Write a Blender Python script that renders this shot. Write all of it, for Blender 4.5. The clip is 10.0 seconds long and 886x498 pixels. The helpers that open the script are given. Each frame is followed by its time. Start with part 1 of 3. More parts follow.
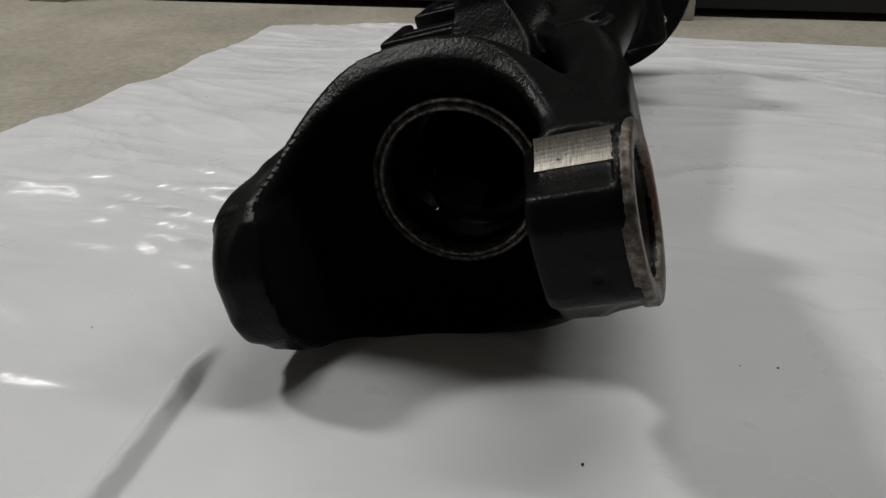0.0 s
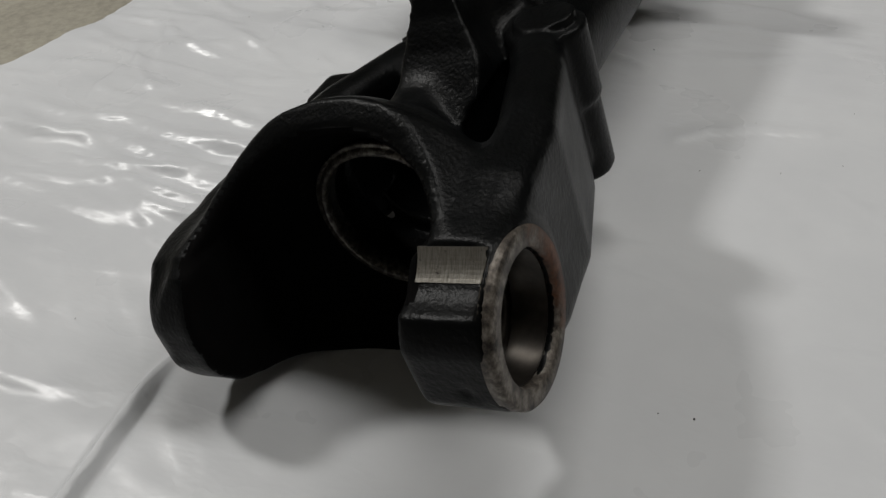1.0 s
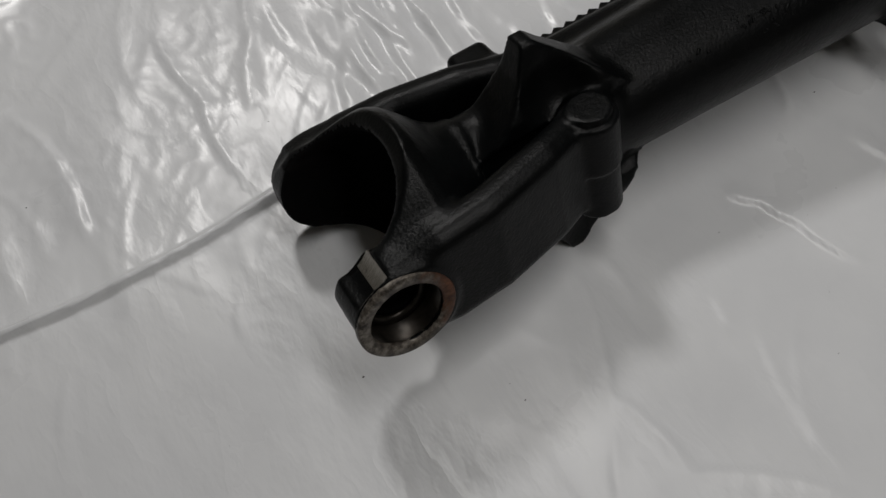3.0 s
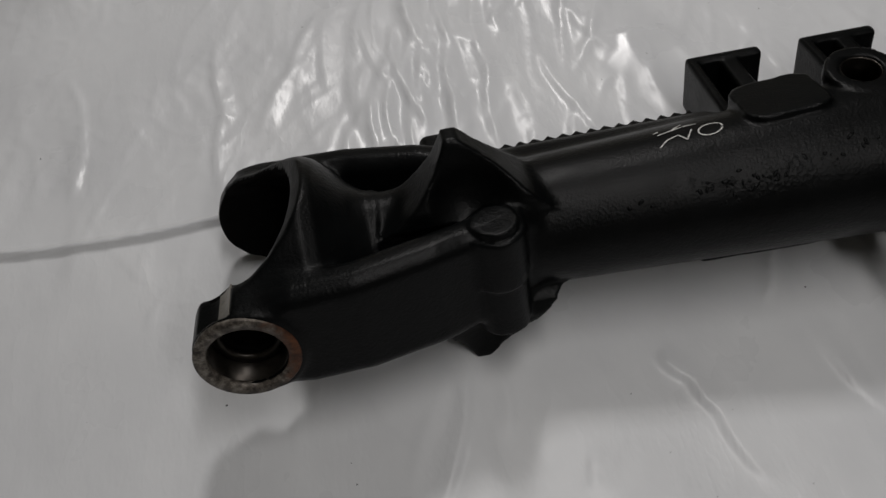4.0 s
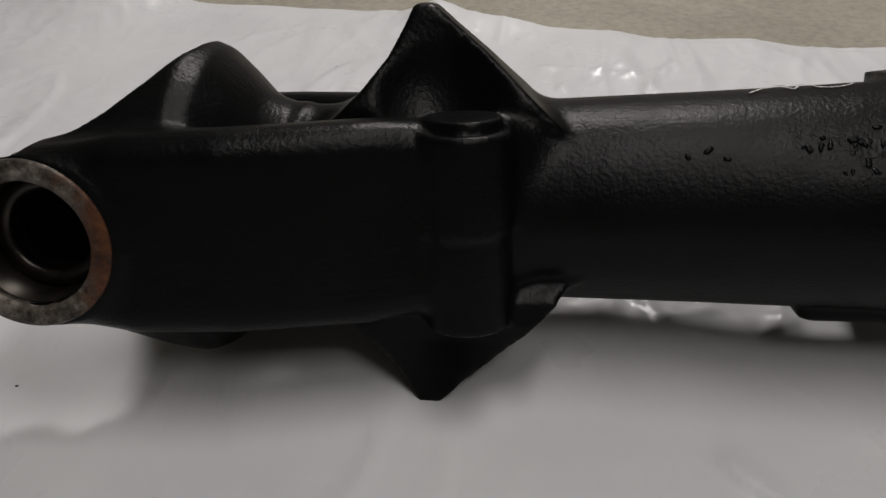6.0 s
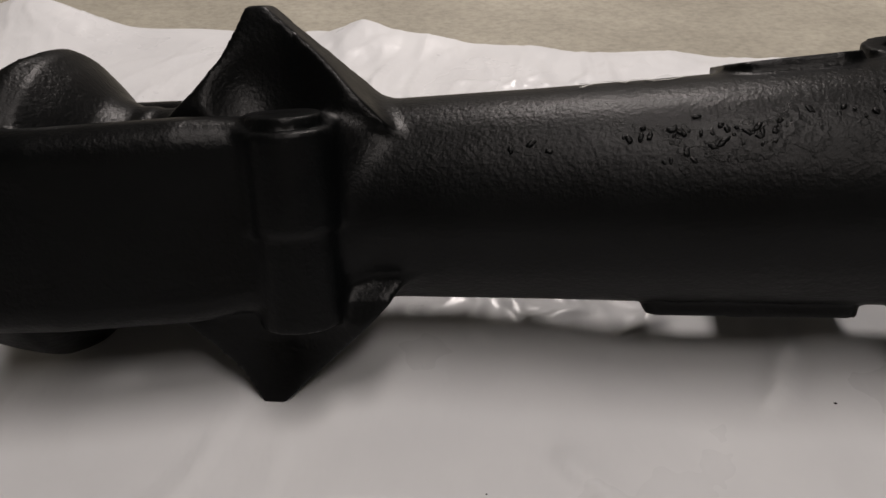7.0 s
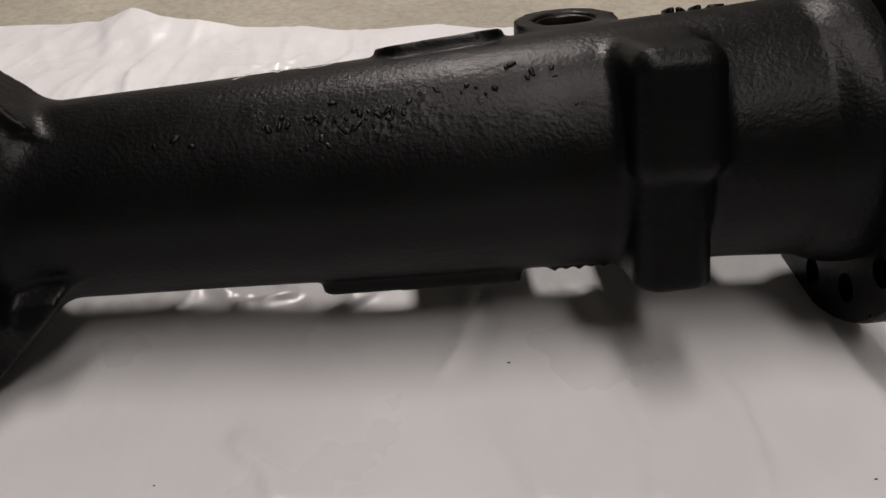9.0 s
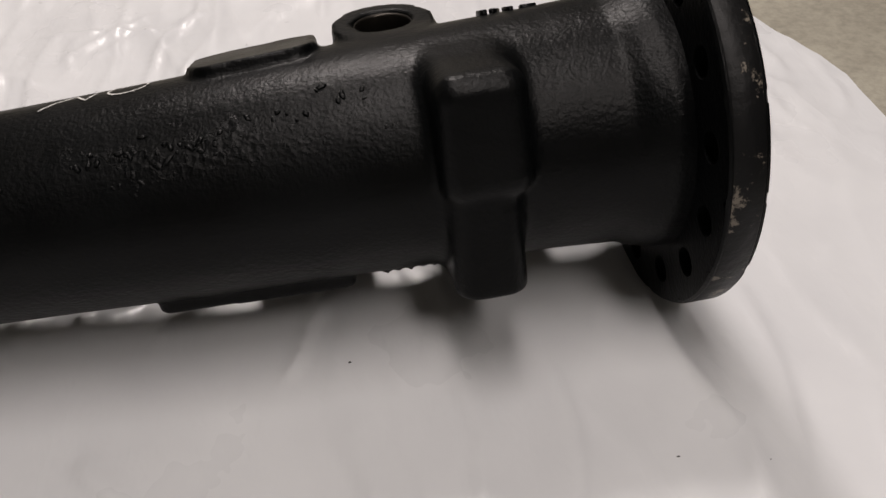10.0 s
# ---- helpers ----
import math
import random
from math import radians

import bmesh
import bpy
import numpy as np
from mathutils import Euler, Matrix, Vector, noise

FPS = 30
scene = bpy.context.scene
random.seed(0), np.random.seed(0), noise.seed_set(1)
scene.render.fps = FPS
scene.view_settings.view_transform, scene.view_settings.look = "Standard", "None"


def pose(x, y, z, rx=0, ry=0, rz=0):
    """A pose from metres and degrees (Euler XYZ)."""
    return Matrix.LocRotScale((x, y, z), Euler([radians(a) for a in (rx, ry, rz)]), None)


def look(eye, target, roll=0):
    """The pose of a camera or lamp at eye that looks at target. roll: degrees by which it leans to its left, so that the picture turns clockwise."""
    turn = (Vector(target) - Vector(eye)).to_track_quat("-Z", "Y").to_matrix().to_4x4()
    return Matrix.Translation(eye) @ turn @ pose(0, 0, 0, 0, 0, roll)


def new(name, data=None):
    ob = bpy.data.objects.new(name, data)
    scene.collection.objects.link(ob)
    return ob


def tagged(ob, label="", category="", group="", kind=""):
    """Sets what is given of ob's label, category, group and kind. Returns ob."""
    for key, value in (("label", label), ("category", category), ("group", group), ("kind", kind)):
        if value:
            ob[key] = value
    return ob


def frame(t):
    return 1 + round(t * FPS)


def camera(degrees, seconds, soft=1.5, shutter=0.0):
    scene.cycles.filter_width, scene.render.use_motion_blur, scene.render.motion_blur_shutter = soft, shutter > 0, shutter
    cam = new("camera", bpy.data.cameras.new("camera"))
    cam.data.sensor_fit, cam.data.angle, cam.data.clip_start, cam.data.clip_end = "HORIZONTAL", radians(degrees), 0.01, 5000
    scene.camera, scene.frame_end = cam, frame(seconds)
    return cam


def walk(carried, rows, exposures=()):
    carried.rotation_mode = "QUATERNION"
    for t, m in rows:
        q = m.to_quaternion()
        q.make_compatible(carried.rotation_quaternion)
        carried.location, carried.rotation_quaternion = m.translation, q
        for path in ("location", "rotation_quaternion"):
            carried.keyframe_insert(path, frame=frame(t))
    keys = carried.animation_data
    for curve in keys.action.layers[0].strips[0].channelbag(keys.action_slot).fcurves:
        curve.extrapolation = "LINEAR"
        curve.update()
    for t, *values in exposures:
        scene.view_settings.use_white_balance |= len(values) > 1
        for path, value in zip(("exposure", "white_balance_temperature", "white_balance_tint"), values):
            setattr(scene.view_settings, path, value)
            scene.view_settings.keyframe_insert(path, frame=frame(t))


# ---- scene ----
cam = camera(53.8, 10.0)
PATH = [
    (0, (-0.4481, -0.1276, 0.3193), (1.3008, 0.3471, -0.5271), -0.14),
    (0.5, (-0.4006, -0.1958, 0.3549), (1.1804, 0.421, -0.7034), -1.81),
    (1, (-0.3336, -0.2229, 0.4694), (1.0847, 0.4245, -0.7833), -2.92),
    (1.5, (-0.286, -0.245, 0.641), (0.829, 0.419, -0.88), -7.4),
    (2, (-0.24, -0.236, 0.829), (0.605, 0.475, -0.839), -8.3),
    (2.5, (-0.201, -0.369, 0.817), (0.461, 0.458, -0.879), -6.2),
    (2.7, (-0.181, -0.4, 0.855), (0.387, 0.386, -0.894), -3.5),
    (3.8, (0.088, -0.507, 0.907), (0.283, 0.519, -0.799), -3.5),
    (4, (0.156, -0.526, 0.885), (0.271, 0.578, -0.779), -3.9),
    (4.5, (0.224, -0.575, 0.737), (0.225, 0.779, -0.735), -0.0),
    (5, (0.199, -0.557, 0.541), (0.149, 0.978, -0.74), 1.6),
    (5.2, (0.196, -0.543, 0.482), (0.154, 1.041, -0.739), 1.8),
    (6.3, (0.325, -0.53, 0.419), (0.172, 1.144, -0.664), -0.3),
    (6.5, (0.353, -0.536, 0.411), (0.179, 1.154, -0.645), -0.7),
    (7, (0.393, -0.535, 0.408), (0.259, 1.156, -0.651), -0.8),
    (7.5, (0.418, -0.531, 0.413), (0.342, 1.153, -0.664), -0.6),
    (8, (0.458, -0.535, 0.414), (0.436, 1.143, -0.674), -0.9),
    (8.5, (0.501, -0.541, 0.415), (0.533, 1.13, -0.683), -1.1),
    (9, (0.552, -0.543, 0.424), (0.637, 1.112, -0.696), -1.3),
    (9.5, (0.591, -0.54, 0.43), (0.76, 1.101, -0.701), -1.2),
    (10, (0.614, -0.512, 0.5), (0.881, 0.964, -0.824), -0.5),
]
walk(cam, [(t, look(eye, target, roll)) for t, eye, target, roll in PATH],
     [(0, -0.28, 6500, 10), (1, -0.42, 6500, 10), (2, -0.6, 6500, 10), (2.7, -0.68, 6500, 11), (3.8, -0.78, 6500, 12), (4.5, -0.7, 6500, 13), (5.2, -0.6, 6500, 13), (6.5, -0.12, 6800, 16), (8, 0.12, 7000, 20), (10, 0.06, 6900, 18)])

# ---- light ----
world = bpy.data.worlds.new("world")
scene.world = world
world.use_nodes = True
world.node_tree.nodes["Background"].inputs[0].default_value = (0.75, 0.8, 0.9, 1)
world.node_tree.nodes["Background"].inputs[1].default_value = 0.05


def lamp(name, eye, target, sx, sy, watts, colour):
    data = bpy.data.lights.new(name, "AREA")
    data.shape, data.size, data.size_y, data.energy, data.color = "RECTANGLE", sx, sy, watts, colour
    ob = new(name, data)
    ob.matrix_world = look(eye, target)
    return ob


lamp("ceiling_lamp_light", (0.65, -0.3, 2.78), (0.65, -0.3, 0), 0.35, 1.8, 35, (1.0, 0.985, 0.955))
lamp("ceiling_lamp_light", (0.48, 2.25, 2.78), (0.48, 2.25, 0), 0.3, 0.5, 72, (1.0, 0.985, 0.955))
lamp("ceiling_lamp_light", (1.3, -1.9, 2.78), (1.3, -1.9, 0), 0.4, 1.2, 26, (1.0, 0.98, 0.945))


# ---- materials ----
def material(name):
    m = bpy.data.materials.new(name)
    m.use_nodes = True
    return m, m.node_tree.nodes, m.node_tree.links, m.node_tree.nodes["Principled BSDF"]


def put(node, **values):
    for key, value in values.items():
        node.inputs[key.replace("_", " ")].default_value = value
    return node


def noise_of(nodes, links, scale, detail=6.0, rough=0.55, vector=None):
    n = nodes.new("ShaderNodeTexNoise")
    put(n, Scale=scale, Detail=detail, Roughness=rough)
    if vector is None:
        vector = nodes.new("ShaderNodeTexCoord").outputs["Object"]
    links.new(vector, n.inputs["Vector"])
    return n.outputs["Fac"]


def ramp(nodes, links, fac, *stops):
    r = nodes.new("ShaderNodeValToRGB")
    e = r.color_ramp.elements
    while len(e) < len(stops):
        e.new(0.5)
    for k, (at, col) in zip(e, stops):
        k.position, k.color = at, (*col, 1) if len(col) == 3 else col
    links.new(fac, r.inputs["Fac"])
    return r.outputs["Color"]


def grey(v):
    return (v, v, v)


def bump(nodes, links, height, strength, distance, after=None):
    b = nodes.new("ShaderNodeBump")
    put(b, Strength=strength, Distance=distance)
    links.new(height, b.inputs["Height"])
    if after is not None:
        links.new(after, b.inputs["Normal"])
    return b.outputs["Normal"]


def black_paint():
    m, n, l, p = material("black_paint_on_cast_iron")
    l.new(ramp(n, l, noise_of(n, l, 14), (0.3, (0.001, 0.0012, 0.0013)), (0.7, (0.003, 0.0035, 0.0038))), p.inputs["Base Color"])
    l.new(ramp(n, l, noise_of(n, l, 22), (0.3, grey(0.3)), (0.72, grey(0.42))), p.inputs["Roughness"])
    fine = bump(n, l, noise_of(n, l, 330, 3), 0.45, 0.001)
    lumps = bump(n, l, noise_of(n, l, 80, 4, 0.6), 0.17, 0.0025, fine)
    v = n.new("ShaderNodeTexVoronoi")
    put(v, Scale=190.0)
    l.new(n.new("ShaderNodeTexCoord").outputs["Object"], v.inputs["Vector"])
    mask = ramp(n, l, noise_of(n, l, 11, 3), (0.6, grey(0)), (0.7, grey(0.6)))
    # a stretch of coarse, pitted casting skin along the upper side of the tube
    spot = n.new("ShaderNodeMapping")
    put(spot, Location=(-0.56 / 0.2, 0.062 / 0.045, -0.045 / 0.045), Scale=(1 / 0.2, 1 / 0.045, 1 / 0.045))
    l.new(n.new("ShaderNodeTexCoord").outputs["Object"], spot.inputs["Vector"])
    reach = n.new("ShaderNodeVectorMath")
    reach.operation = "LENGTH"
    l.new(spot.outputs["Vector"], reach.inputs[0])
    ragged = n.new("ShaderNodeMath")
    ragged.operation = "MULTIPLY_ADD"
    l.new(noise_of(n, l, 48, 5, 0.65), ragged.inputs[0])
    ragged.inputs[1].default_value = -2.2
    drop = n.new("ShaderNodeMath")
    drop.operation = "ADD"
    drop.inputs[1].default_value = 0.9
    l.new(reach.outputs["Value"], drop.inputs[0])
    l.new(drop.outputs[0], ragged.inputs[2])
    pits = ramp(n, l, ragged.outputs[0], (0.0, grey(1)), (0.06, grey(0)))
    top = n.new("ShaderNodeMath")
    top.operation = "MAXIMUM"
    l.new(mask, top.inputs[0])
    l.new(pits, top.inputs[1])
    mask = top.outputs[0]
    mul = n.new("ShaderNodeMath")
    mul.operation = "MULTIPLY"
    l.new(mask, mul.inputs[0])
    l.new(v.outputs["Distance"], mul.inputs[1])
    l.new(bump(n, l, mul.outputs[0], 0.3, 0.0016, lumps), p.inputs["Normal"])
    p.inputs["Specular IOR Level"].default_value = 0.125
    return m


def bare_steel(name="machined_steel", clean=0.6, shine=1.0):
    m, n, l, p = material(name)
    tc = n.new("ShaderNodeTexCoord").outputs["Object"]
    mp = n.new("ShaderNodeMapping")
    put(mp, Scale=(1, 9, 1))
    l.new(tc, mp.inputs["Vector"])
    base = ramp(n, l, noise_of(n, l, 120, 5, 0.6, mp.outputs["Vector"]), (0.3, (0.19 * shine, 0.175 * shine, 0.15 * shine)), (0.7, (0.42 * shine, 0.4 * shine, 0.36 * shine)))
    spots = ramp(n, l, noise_of(n, l, 190, 5, 0.7), (clean, grey(0)), (clean + 0.07, grey(1)))
    mix = n.new("ShaderNodeMix")
    mix.data_type = "RGBA"
    l.new(spots, mix.inputs[0])
    l.new(base, mix.inputs[6])
    mix.inputs[7].default_value = (0.028, 0.022, 0.018, 1)
    l.new(mix.outputs[2], p.inputs["Base Color"])
    l.new(ramp(n, l, spots, (0, grey(0.9)), (1, grey(0.1))), p.inputs["Metallic"])
    p.inputs["Roughness"].default_value = 0.42
    l.new(bump(n, l, noise_of(n, l, 300, 4), 0.3, 0.0006), p.inputs["Normal"])
    return m


def rusty_steel():
    m, n, l, p = material("rusty_face")
    tc = n.new("ShaderNodeTexCoord").outputs["Object"]
    sep = n.new("ShaderNodeSeparateXYZ")
    l.new(tc, sep.inputs[0])
    base = ramp(n, l, noise_of(n, l, 130, 6, 0.7), (0.36, (0.02, 0.016, 0.013)), (0.5, (0.1, 0.085, 0.07)), (0.7, (0.27, 0.25, 0.22)))
    rust = ramp(n, l, noise_of(n, l, 90, 6, 0.7), (0.35, (0.03, 0.012, 0.006)), (0.65, (0.14, 0.05, 0.018)))
    add = n.new("ShaderNodeMath")
    add.operation = "MULTIPLY_ADD"
    l.new(noise_of(n, l, 60, 4), add.inputs[0])
    add.inputs[1].default_value = 0.05
    l.new(sep.outputs["X"], add.inputs[2])
    mask = ramp(n, l, add.outputs[0], (0.055, grey(0)), (0.072, grey(1)))
    mix = n.new("ShaderNodeMix")
    mix.data_type = "RGBA"
    l.new(mask, mix.inputs[0])
    l.new(base, mix.inputs[6])
    l.new(rust, mix.inputs[7])
    l.new(mix.outputs[2], p.inputs["Base Color"])
    put(p, Metallic=0.45, Roughness=0.5)
    l.new(bump(n, l, noise_of(n, l, 260, 5), 0.5, 0.0008), p.inputs["Normal"])
    return m


def plastic_film():
    m, n, l, p = material("white_plastic_film")
    l.new(ramp(n, l, noise_of(n, l, 5, 5), (0.3, (0.62, 0.63, 0.645)), (0.7, (0.7, 0.71, 0.72))), p.inputs["Base Color"])
    l.new(ramp(n, l, noise_of(n, l, 7, 4), (0.3, grey(0.24)), (0.7, grey(0.38))), p.inputs["Roughness"])
    tc = n.new("ShaderNodeTexCoord").outputs["Object"]
    mp = n.new("ShaderNodeMapping")
    put(mp, Scale=(1.0, 0.45, 1), Rotation=(0, 0, 0.25))
    l.new(tc, mp.inputs["Vector"])
    w = noise_of(n, l, 9, 5, 0.5, mp.outputs["Vector"])
    crease = ramp(n, l, w, (0.42, grey(0)), (0.5, grey(1)), (0.58, grey(0)))
    a = bump(n, l, crease, 0.12, 0.004)
    # flat facets of crumpled film
    fm = n.new("ShaderNodeMapping")
    put(fm, Scale=(1.5, 0.55, 1), Rotation=(0, 0, 0.2))
    warp = n.new("ShaderNodeTexNoise")
    put(warp, Scale=6.0, Detail=2.0)
    l.new(tc, warp.inputs["Vector"])
    shift = n.new("ShaderNodeVectorMath")
    shift.operation = "MULTIPLY_ADD"
    l.new(warp.outputs["Color"], shift.inputs[0])
    shift.inputs[1].default_value = (0.06, 0.06, 0)
    l.new(tc, shift.inputs[2])
    l.new(shift.outputs[0], fm.inputs["Vector"])
    facet = n.new("ShaderNodeTexVoronoi")
    put(facet, Scale=17.0)
    l.new(fm.outputs["Vector"], facet.inputs["Vector"])
    where = ramp(n, l, noise_of(n, l, 4.5, 2), (0.5, grey(0)), (0.62, grey(1)))
    cut = n.new("ShaderNodeMath")
    cut.operation = "MULTIPLY"
    l.new(facet.outputs["Distance"], cut.inputs[0])
    l.new(where, cut.inputs[1])
    a = bump(n, l, cut.outputs[0], 0.07, 0.012, a)
    l.new(bump(n, l, noise_of(n, l, 38, 4, 0.6, mp.outputs["Vector"]), 0.1, 0.003, a), p.inputs["Normal"])
    p.inputs["Specular IOR Level"].default_value = 0.4
    return m


def concrete():
    m, n, l, p = material("grey_concrete")
    big = ramp(n, l, noise_of(n, l, 3.5, 8, 0.65), (0.3, (0.27, 0.25, 0.2)), (0.7, (0.41, 0.385, 0.315)))
    fine = ramp(n, l, noise_of(n, l, 90, 5, 0.7), (0.3, grey(0.72)), (0.6, grey(1.0)))
    mix = n.new("ShaderNodeMix")
    mix.data_type, mix.blend_type = "RGBA", "MULTIPLY"
    mix.inputs[0].default_value = 1
    l.new(big, mix.inputs[6])
    l.new(fine, mix.inputs[7])
    l.new(mix.outputs[2], p.inputs["Base Color"])
    p.inputs["Roughness"].default_value = 0.72
    l.new(bump(n, l, noise_of(n, l, 60, 6, 0.7), 0.5, 0.004), p.inputs["Normal"])
    return m


def plain(name, colour, rough=0.6, metal=0.0, scale=20.0, spread=0.25):
    m, n, l, p = material(name)
    lo, hi = tuple(c * (1 - spread) for c in colour), tuple(min(1, c * (1 + spread)) for c in colour)
    l.new(ramp(n, l, noise_of(n, l, scale), (0.3, lo), (0.7, hi)), p.inputs["Base Color"])
    put(p, Roughness=rough, Metallic=metal)
    return m


BLACK, STEEL, RUST, FILM, CONCRETE = black_paint(), bare_steel(), rusty_steel(), plastic_film(), concrete()
# even matt black with hardly any gloss, only for the hollow of the bell
MATT_BLACK = plain("matt_black_hollow", (0.0016, 0.0015, 0.0015), 0.85, 0, 30, 0.5)
MATT_BLACK.node_tree.nodes["Principled BSDF"].inputs["Specular IOR Level"].default_value = 0.06
PITTED = bare_steel("pitted_steel", 0.46, 0.6)
CHALK = plain("white_chalk", (0.55, 0.55, 0.53), 0.9, 0, 400, 0.5)
BORE = plain("oily_dark_bore", (0.032, 0.028, 0.024), 0.32, 0.8, 60, 0.5)
WALL = plain("painted_wall", (0.42, 0.41, 0.39), 0.8, 0, 4, 0.06)
# near black: the grit, and the shade under the rack put into colour
DARK = plain("rack_shade_and_grit", (0.012, 0.012, 0.013), 0.6, 0.2, 10, 0.3)
PALE = plain("pale_galvanised_steel", (0.36, 0.35, 0.32), 0.55, 0.2, 25, 0.2)


# ---- building ----
def solid(name, bm, mat, parent=None, label="", smooth=True):
    mesh = bpy.data.meshes.new(name)
    bm.normal_update()
    bm.to_mesh(mesh)
    bm.free()
    for f in mesh.polygons:
        f.use_smooth = smooth
    mesh.materials.append(mat)
    ob = new(name, mesh)
    if parent is not None:
        ob.parent = parent
    if label:
        ob["label"] = label
    return ob


part = solid


def box_bm(x0, x1, y0, y1, z0, z1, bevel=0.0):
    bm = bmesh.new()
    bmesh.ops.create_cube(bm, size=1)
    for v in bm.verts:
        v.co = Vector(((x0 + x1) / 2 + v.co.x * (x1 - x0), (y0 + y1) / 2 + v.co.y * (y1 - y0), (z0 + z1) / 2 + v.co.z * (z1 - z0)))
    if bevel:
        bmesh.ops.bevel(bm, geom=bm.edges[:], offset=bevel, segments=2, affect="EDGES", profile=0.7)
    return bm


def lathe(profile, m, segments=72):
    """A closed ring of (radius, height) turned about the pose's z."""
    bm = bmesh.new()
    rings = []
    for i in range(segments):
        a = 2 * math.pi * i / segments
        rings.append([bm.verts.new(m @ Vector((r * math.cos(a), r * math.sin(a), h))) for r, h in profile])
    k = len(profile)
    for i in range(segments):
        A, B = rings[i], rings[(i + 1) % segments]
        for j in range(k):
            bm.faces.new((A[j], B[j], B[(j + 1) % k], A[(j + 1) % k]))
    bmesh.ops.recalc_face_normals(bm, faces=bm.faces[:])
    return bm


# ---- room ----
tagged(solid("floor", box_bm(-4, 6, -4, 4.5, -0.12, -0.004), CONCRETE, smooth=False), "grey-beige worn concrete workshop floor", "floor", kind="structure")
for nm, b in (("wall_north", (-4, 6, 4.5, 4.7, -0.12, 2.9)), ("wall_south", (-4, 6, -4.2, -4, -0.12, 2.9)),
              ("wall_west", (-4.2, -4, -4, 4.5, -0.12, 2.9)), ("wall_east", (6, 6.2, -4, 4.5, -0.12, 2.9)), ("ceiling", (-4.2, 6.2, -4.2, 4.7, 2.9, 3.0))):
    tagged(solid(nm, box_bm(*b), WALL, smooth=False), "plain painted workshop " + nm.split("_")[0], nm.split("_")[0], kind="structure")


def ceiling_fixture(x, y, turn):
    top = new("ceiling_lamp")
    top.matrix_world = pose(x, y, 2.9, 0, 0, turn)
    part("housing", box_bm(-1.0, 1.0, -0.27, 0.27, -0.08, 0.0, 0.01), WALL, top)
    return tagged(top, "long white ceiling lamp housing fixed under the ceiling", "ceiling lamp", "ceiling lamps")


for x, y, turn in ((0.65, -0.3, 90), (0.48, 2.25, 90), (1.3, -1.9, 90)):
    ceiling_fixture(x, y, turn)


# ---- sheet ----
def far_edge(x):
    return 0.625 + 0.09 / (1 + math.exp((x - 0.3) / 0.06)) + 0.02 * noise.noise(Vector((x * 1.6, 3.1, 0))) + 0.014 * noise.noise(Vector((x * 6, 9, 0)))


def end_edge(y):
    return 1.21 - 0.1 * max(0.0, y - 0.25) / 0.3 - 0.04 / (1 + math.exp((y - 0.07) / 0.03)) + 0.02 * noise.noise(Vector((y * 3, 1.7, 4)))


def ridge(v, sharp):
    return max(0.0, 1 - abs(v) * sharp)


CREASES = []
crease_rng = random.Random(11)
for _ in range(340):
    cx = crease_rng.uniform(-0.75, 1.2)
    far_side = crease_rng.random() < 0.72
    cy = crease_rng.uniform(0.1, 0.62) if far_side else crease_rng.uniform(-0.75, 0.05)
    turn = math.radians(crease_rng.gauss(78, 24))
    size = (1.0 if cx > 0.1 else 0.45) if far_side else 0.7
    CREASES.append((cx, cy, math.cos(turn), math.sin(turn), crease_rng.uniform(0.02, 0.09), size * crease_rng.uniform(0.0004, 0.0024), crease_rng.uniform(0.004, 0.013)))
for _ in range(26):
    CREASES.append((crease_rng.gauss(0.42, 0.07), crease_rng.gauss(0.05, 0.035), math.cos(_), math.sin(_), crease_rng.uniform(0.012, 0.03), crease_rng.uniform(0.001, 0.003), 0.004))
for _ in range(46):
    # the tight bundle of folds that runs out behind the gussets
    turn = math.radians(crease_rng.gauss(88, 9))
    CREASES.append((crease_rng.gauss(0.22, 0.05), crease_rng.uniform(0.16, 0.56), math.cos(turn), math.sin(turn), crease_rng.uniform(0.03, 0.09), crease_rng.uniform(0.0015, 0.005), crease_rng.uniform(0.005, 0.012)))


for _ in range(30):
    # soft folds that run out from under the flanged end
    turn = math.radians(crease_rng.gauss(100, 16))
    CREASES.append((crease_rng.uniform(0.6, 1.12), crease_rng.uniform(-0.42, 0.0), math.cos(turn), math.sin(turn), crease_rng.uniform(0.04, 0.1), crease_rng.uniform(0.001, 0.003), crease_rng.uniform(0.008, 0.016)))


def crease_line(high, wide, *points):
    for (ax, ay), (bx, by) in zip(points, points[1:]):
        k = math.hypot(bx - ax, by - ay)
        CREASES.append(((ax + bx) / 2, (ay + by) / 2, (bx - ax) / k, (by - ay) / k, k * 0.56, high, wide))


crease_line(0.007, 0.005, (0.617, 0.02), (0.599, -0.03), (0.58, -0.074))
# long creases of the far side that run out from behind the gussets, and folds of the near side
crease_line(0.006, 0.011, (0.2, 0.18), (0.205, 0.32), (0.225, 0.44), (0.235, 0.58))
crease_line(0.005, 0.009, (0.26, 0.16), (0.262, 0.3), (0.272, 0.42), (0.275, 0.56))
crease_line(0.005, 0.01, (0.31, 0.2), (0.318, 0.34), (0.322, 0.5))
crease_line(0.005, 0.01, (0.47, 0.17), (0.43, 0.25), (0.4, 0.36))
crease_line(0.004, 0.012, (0.1, 0.2), (0.14, 0.3), (0.15, 0.38))
crease_line(0.004, 0.012, (0.0, 0.3), (0.05, 0.4), (0.09, 0.5))
crease_line(0.004, 0.008, (-0.06, 0.22), (-0.05, 0.34), (-0.06, 0.46))
crease_line(0.005, 0.009, (0.49, -0.27), (0.47, -0.2), (0.455, -0.16), (0.43, -0.13))
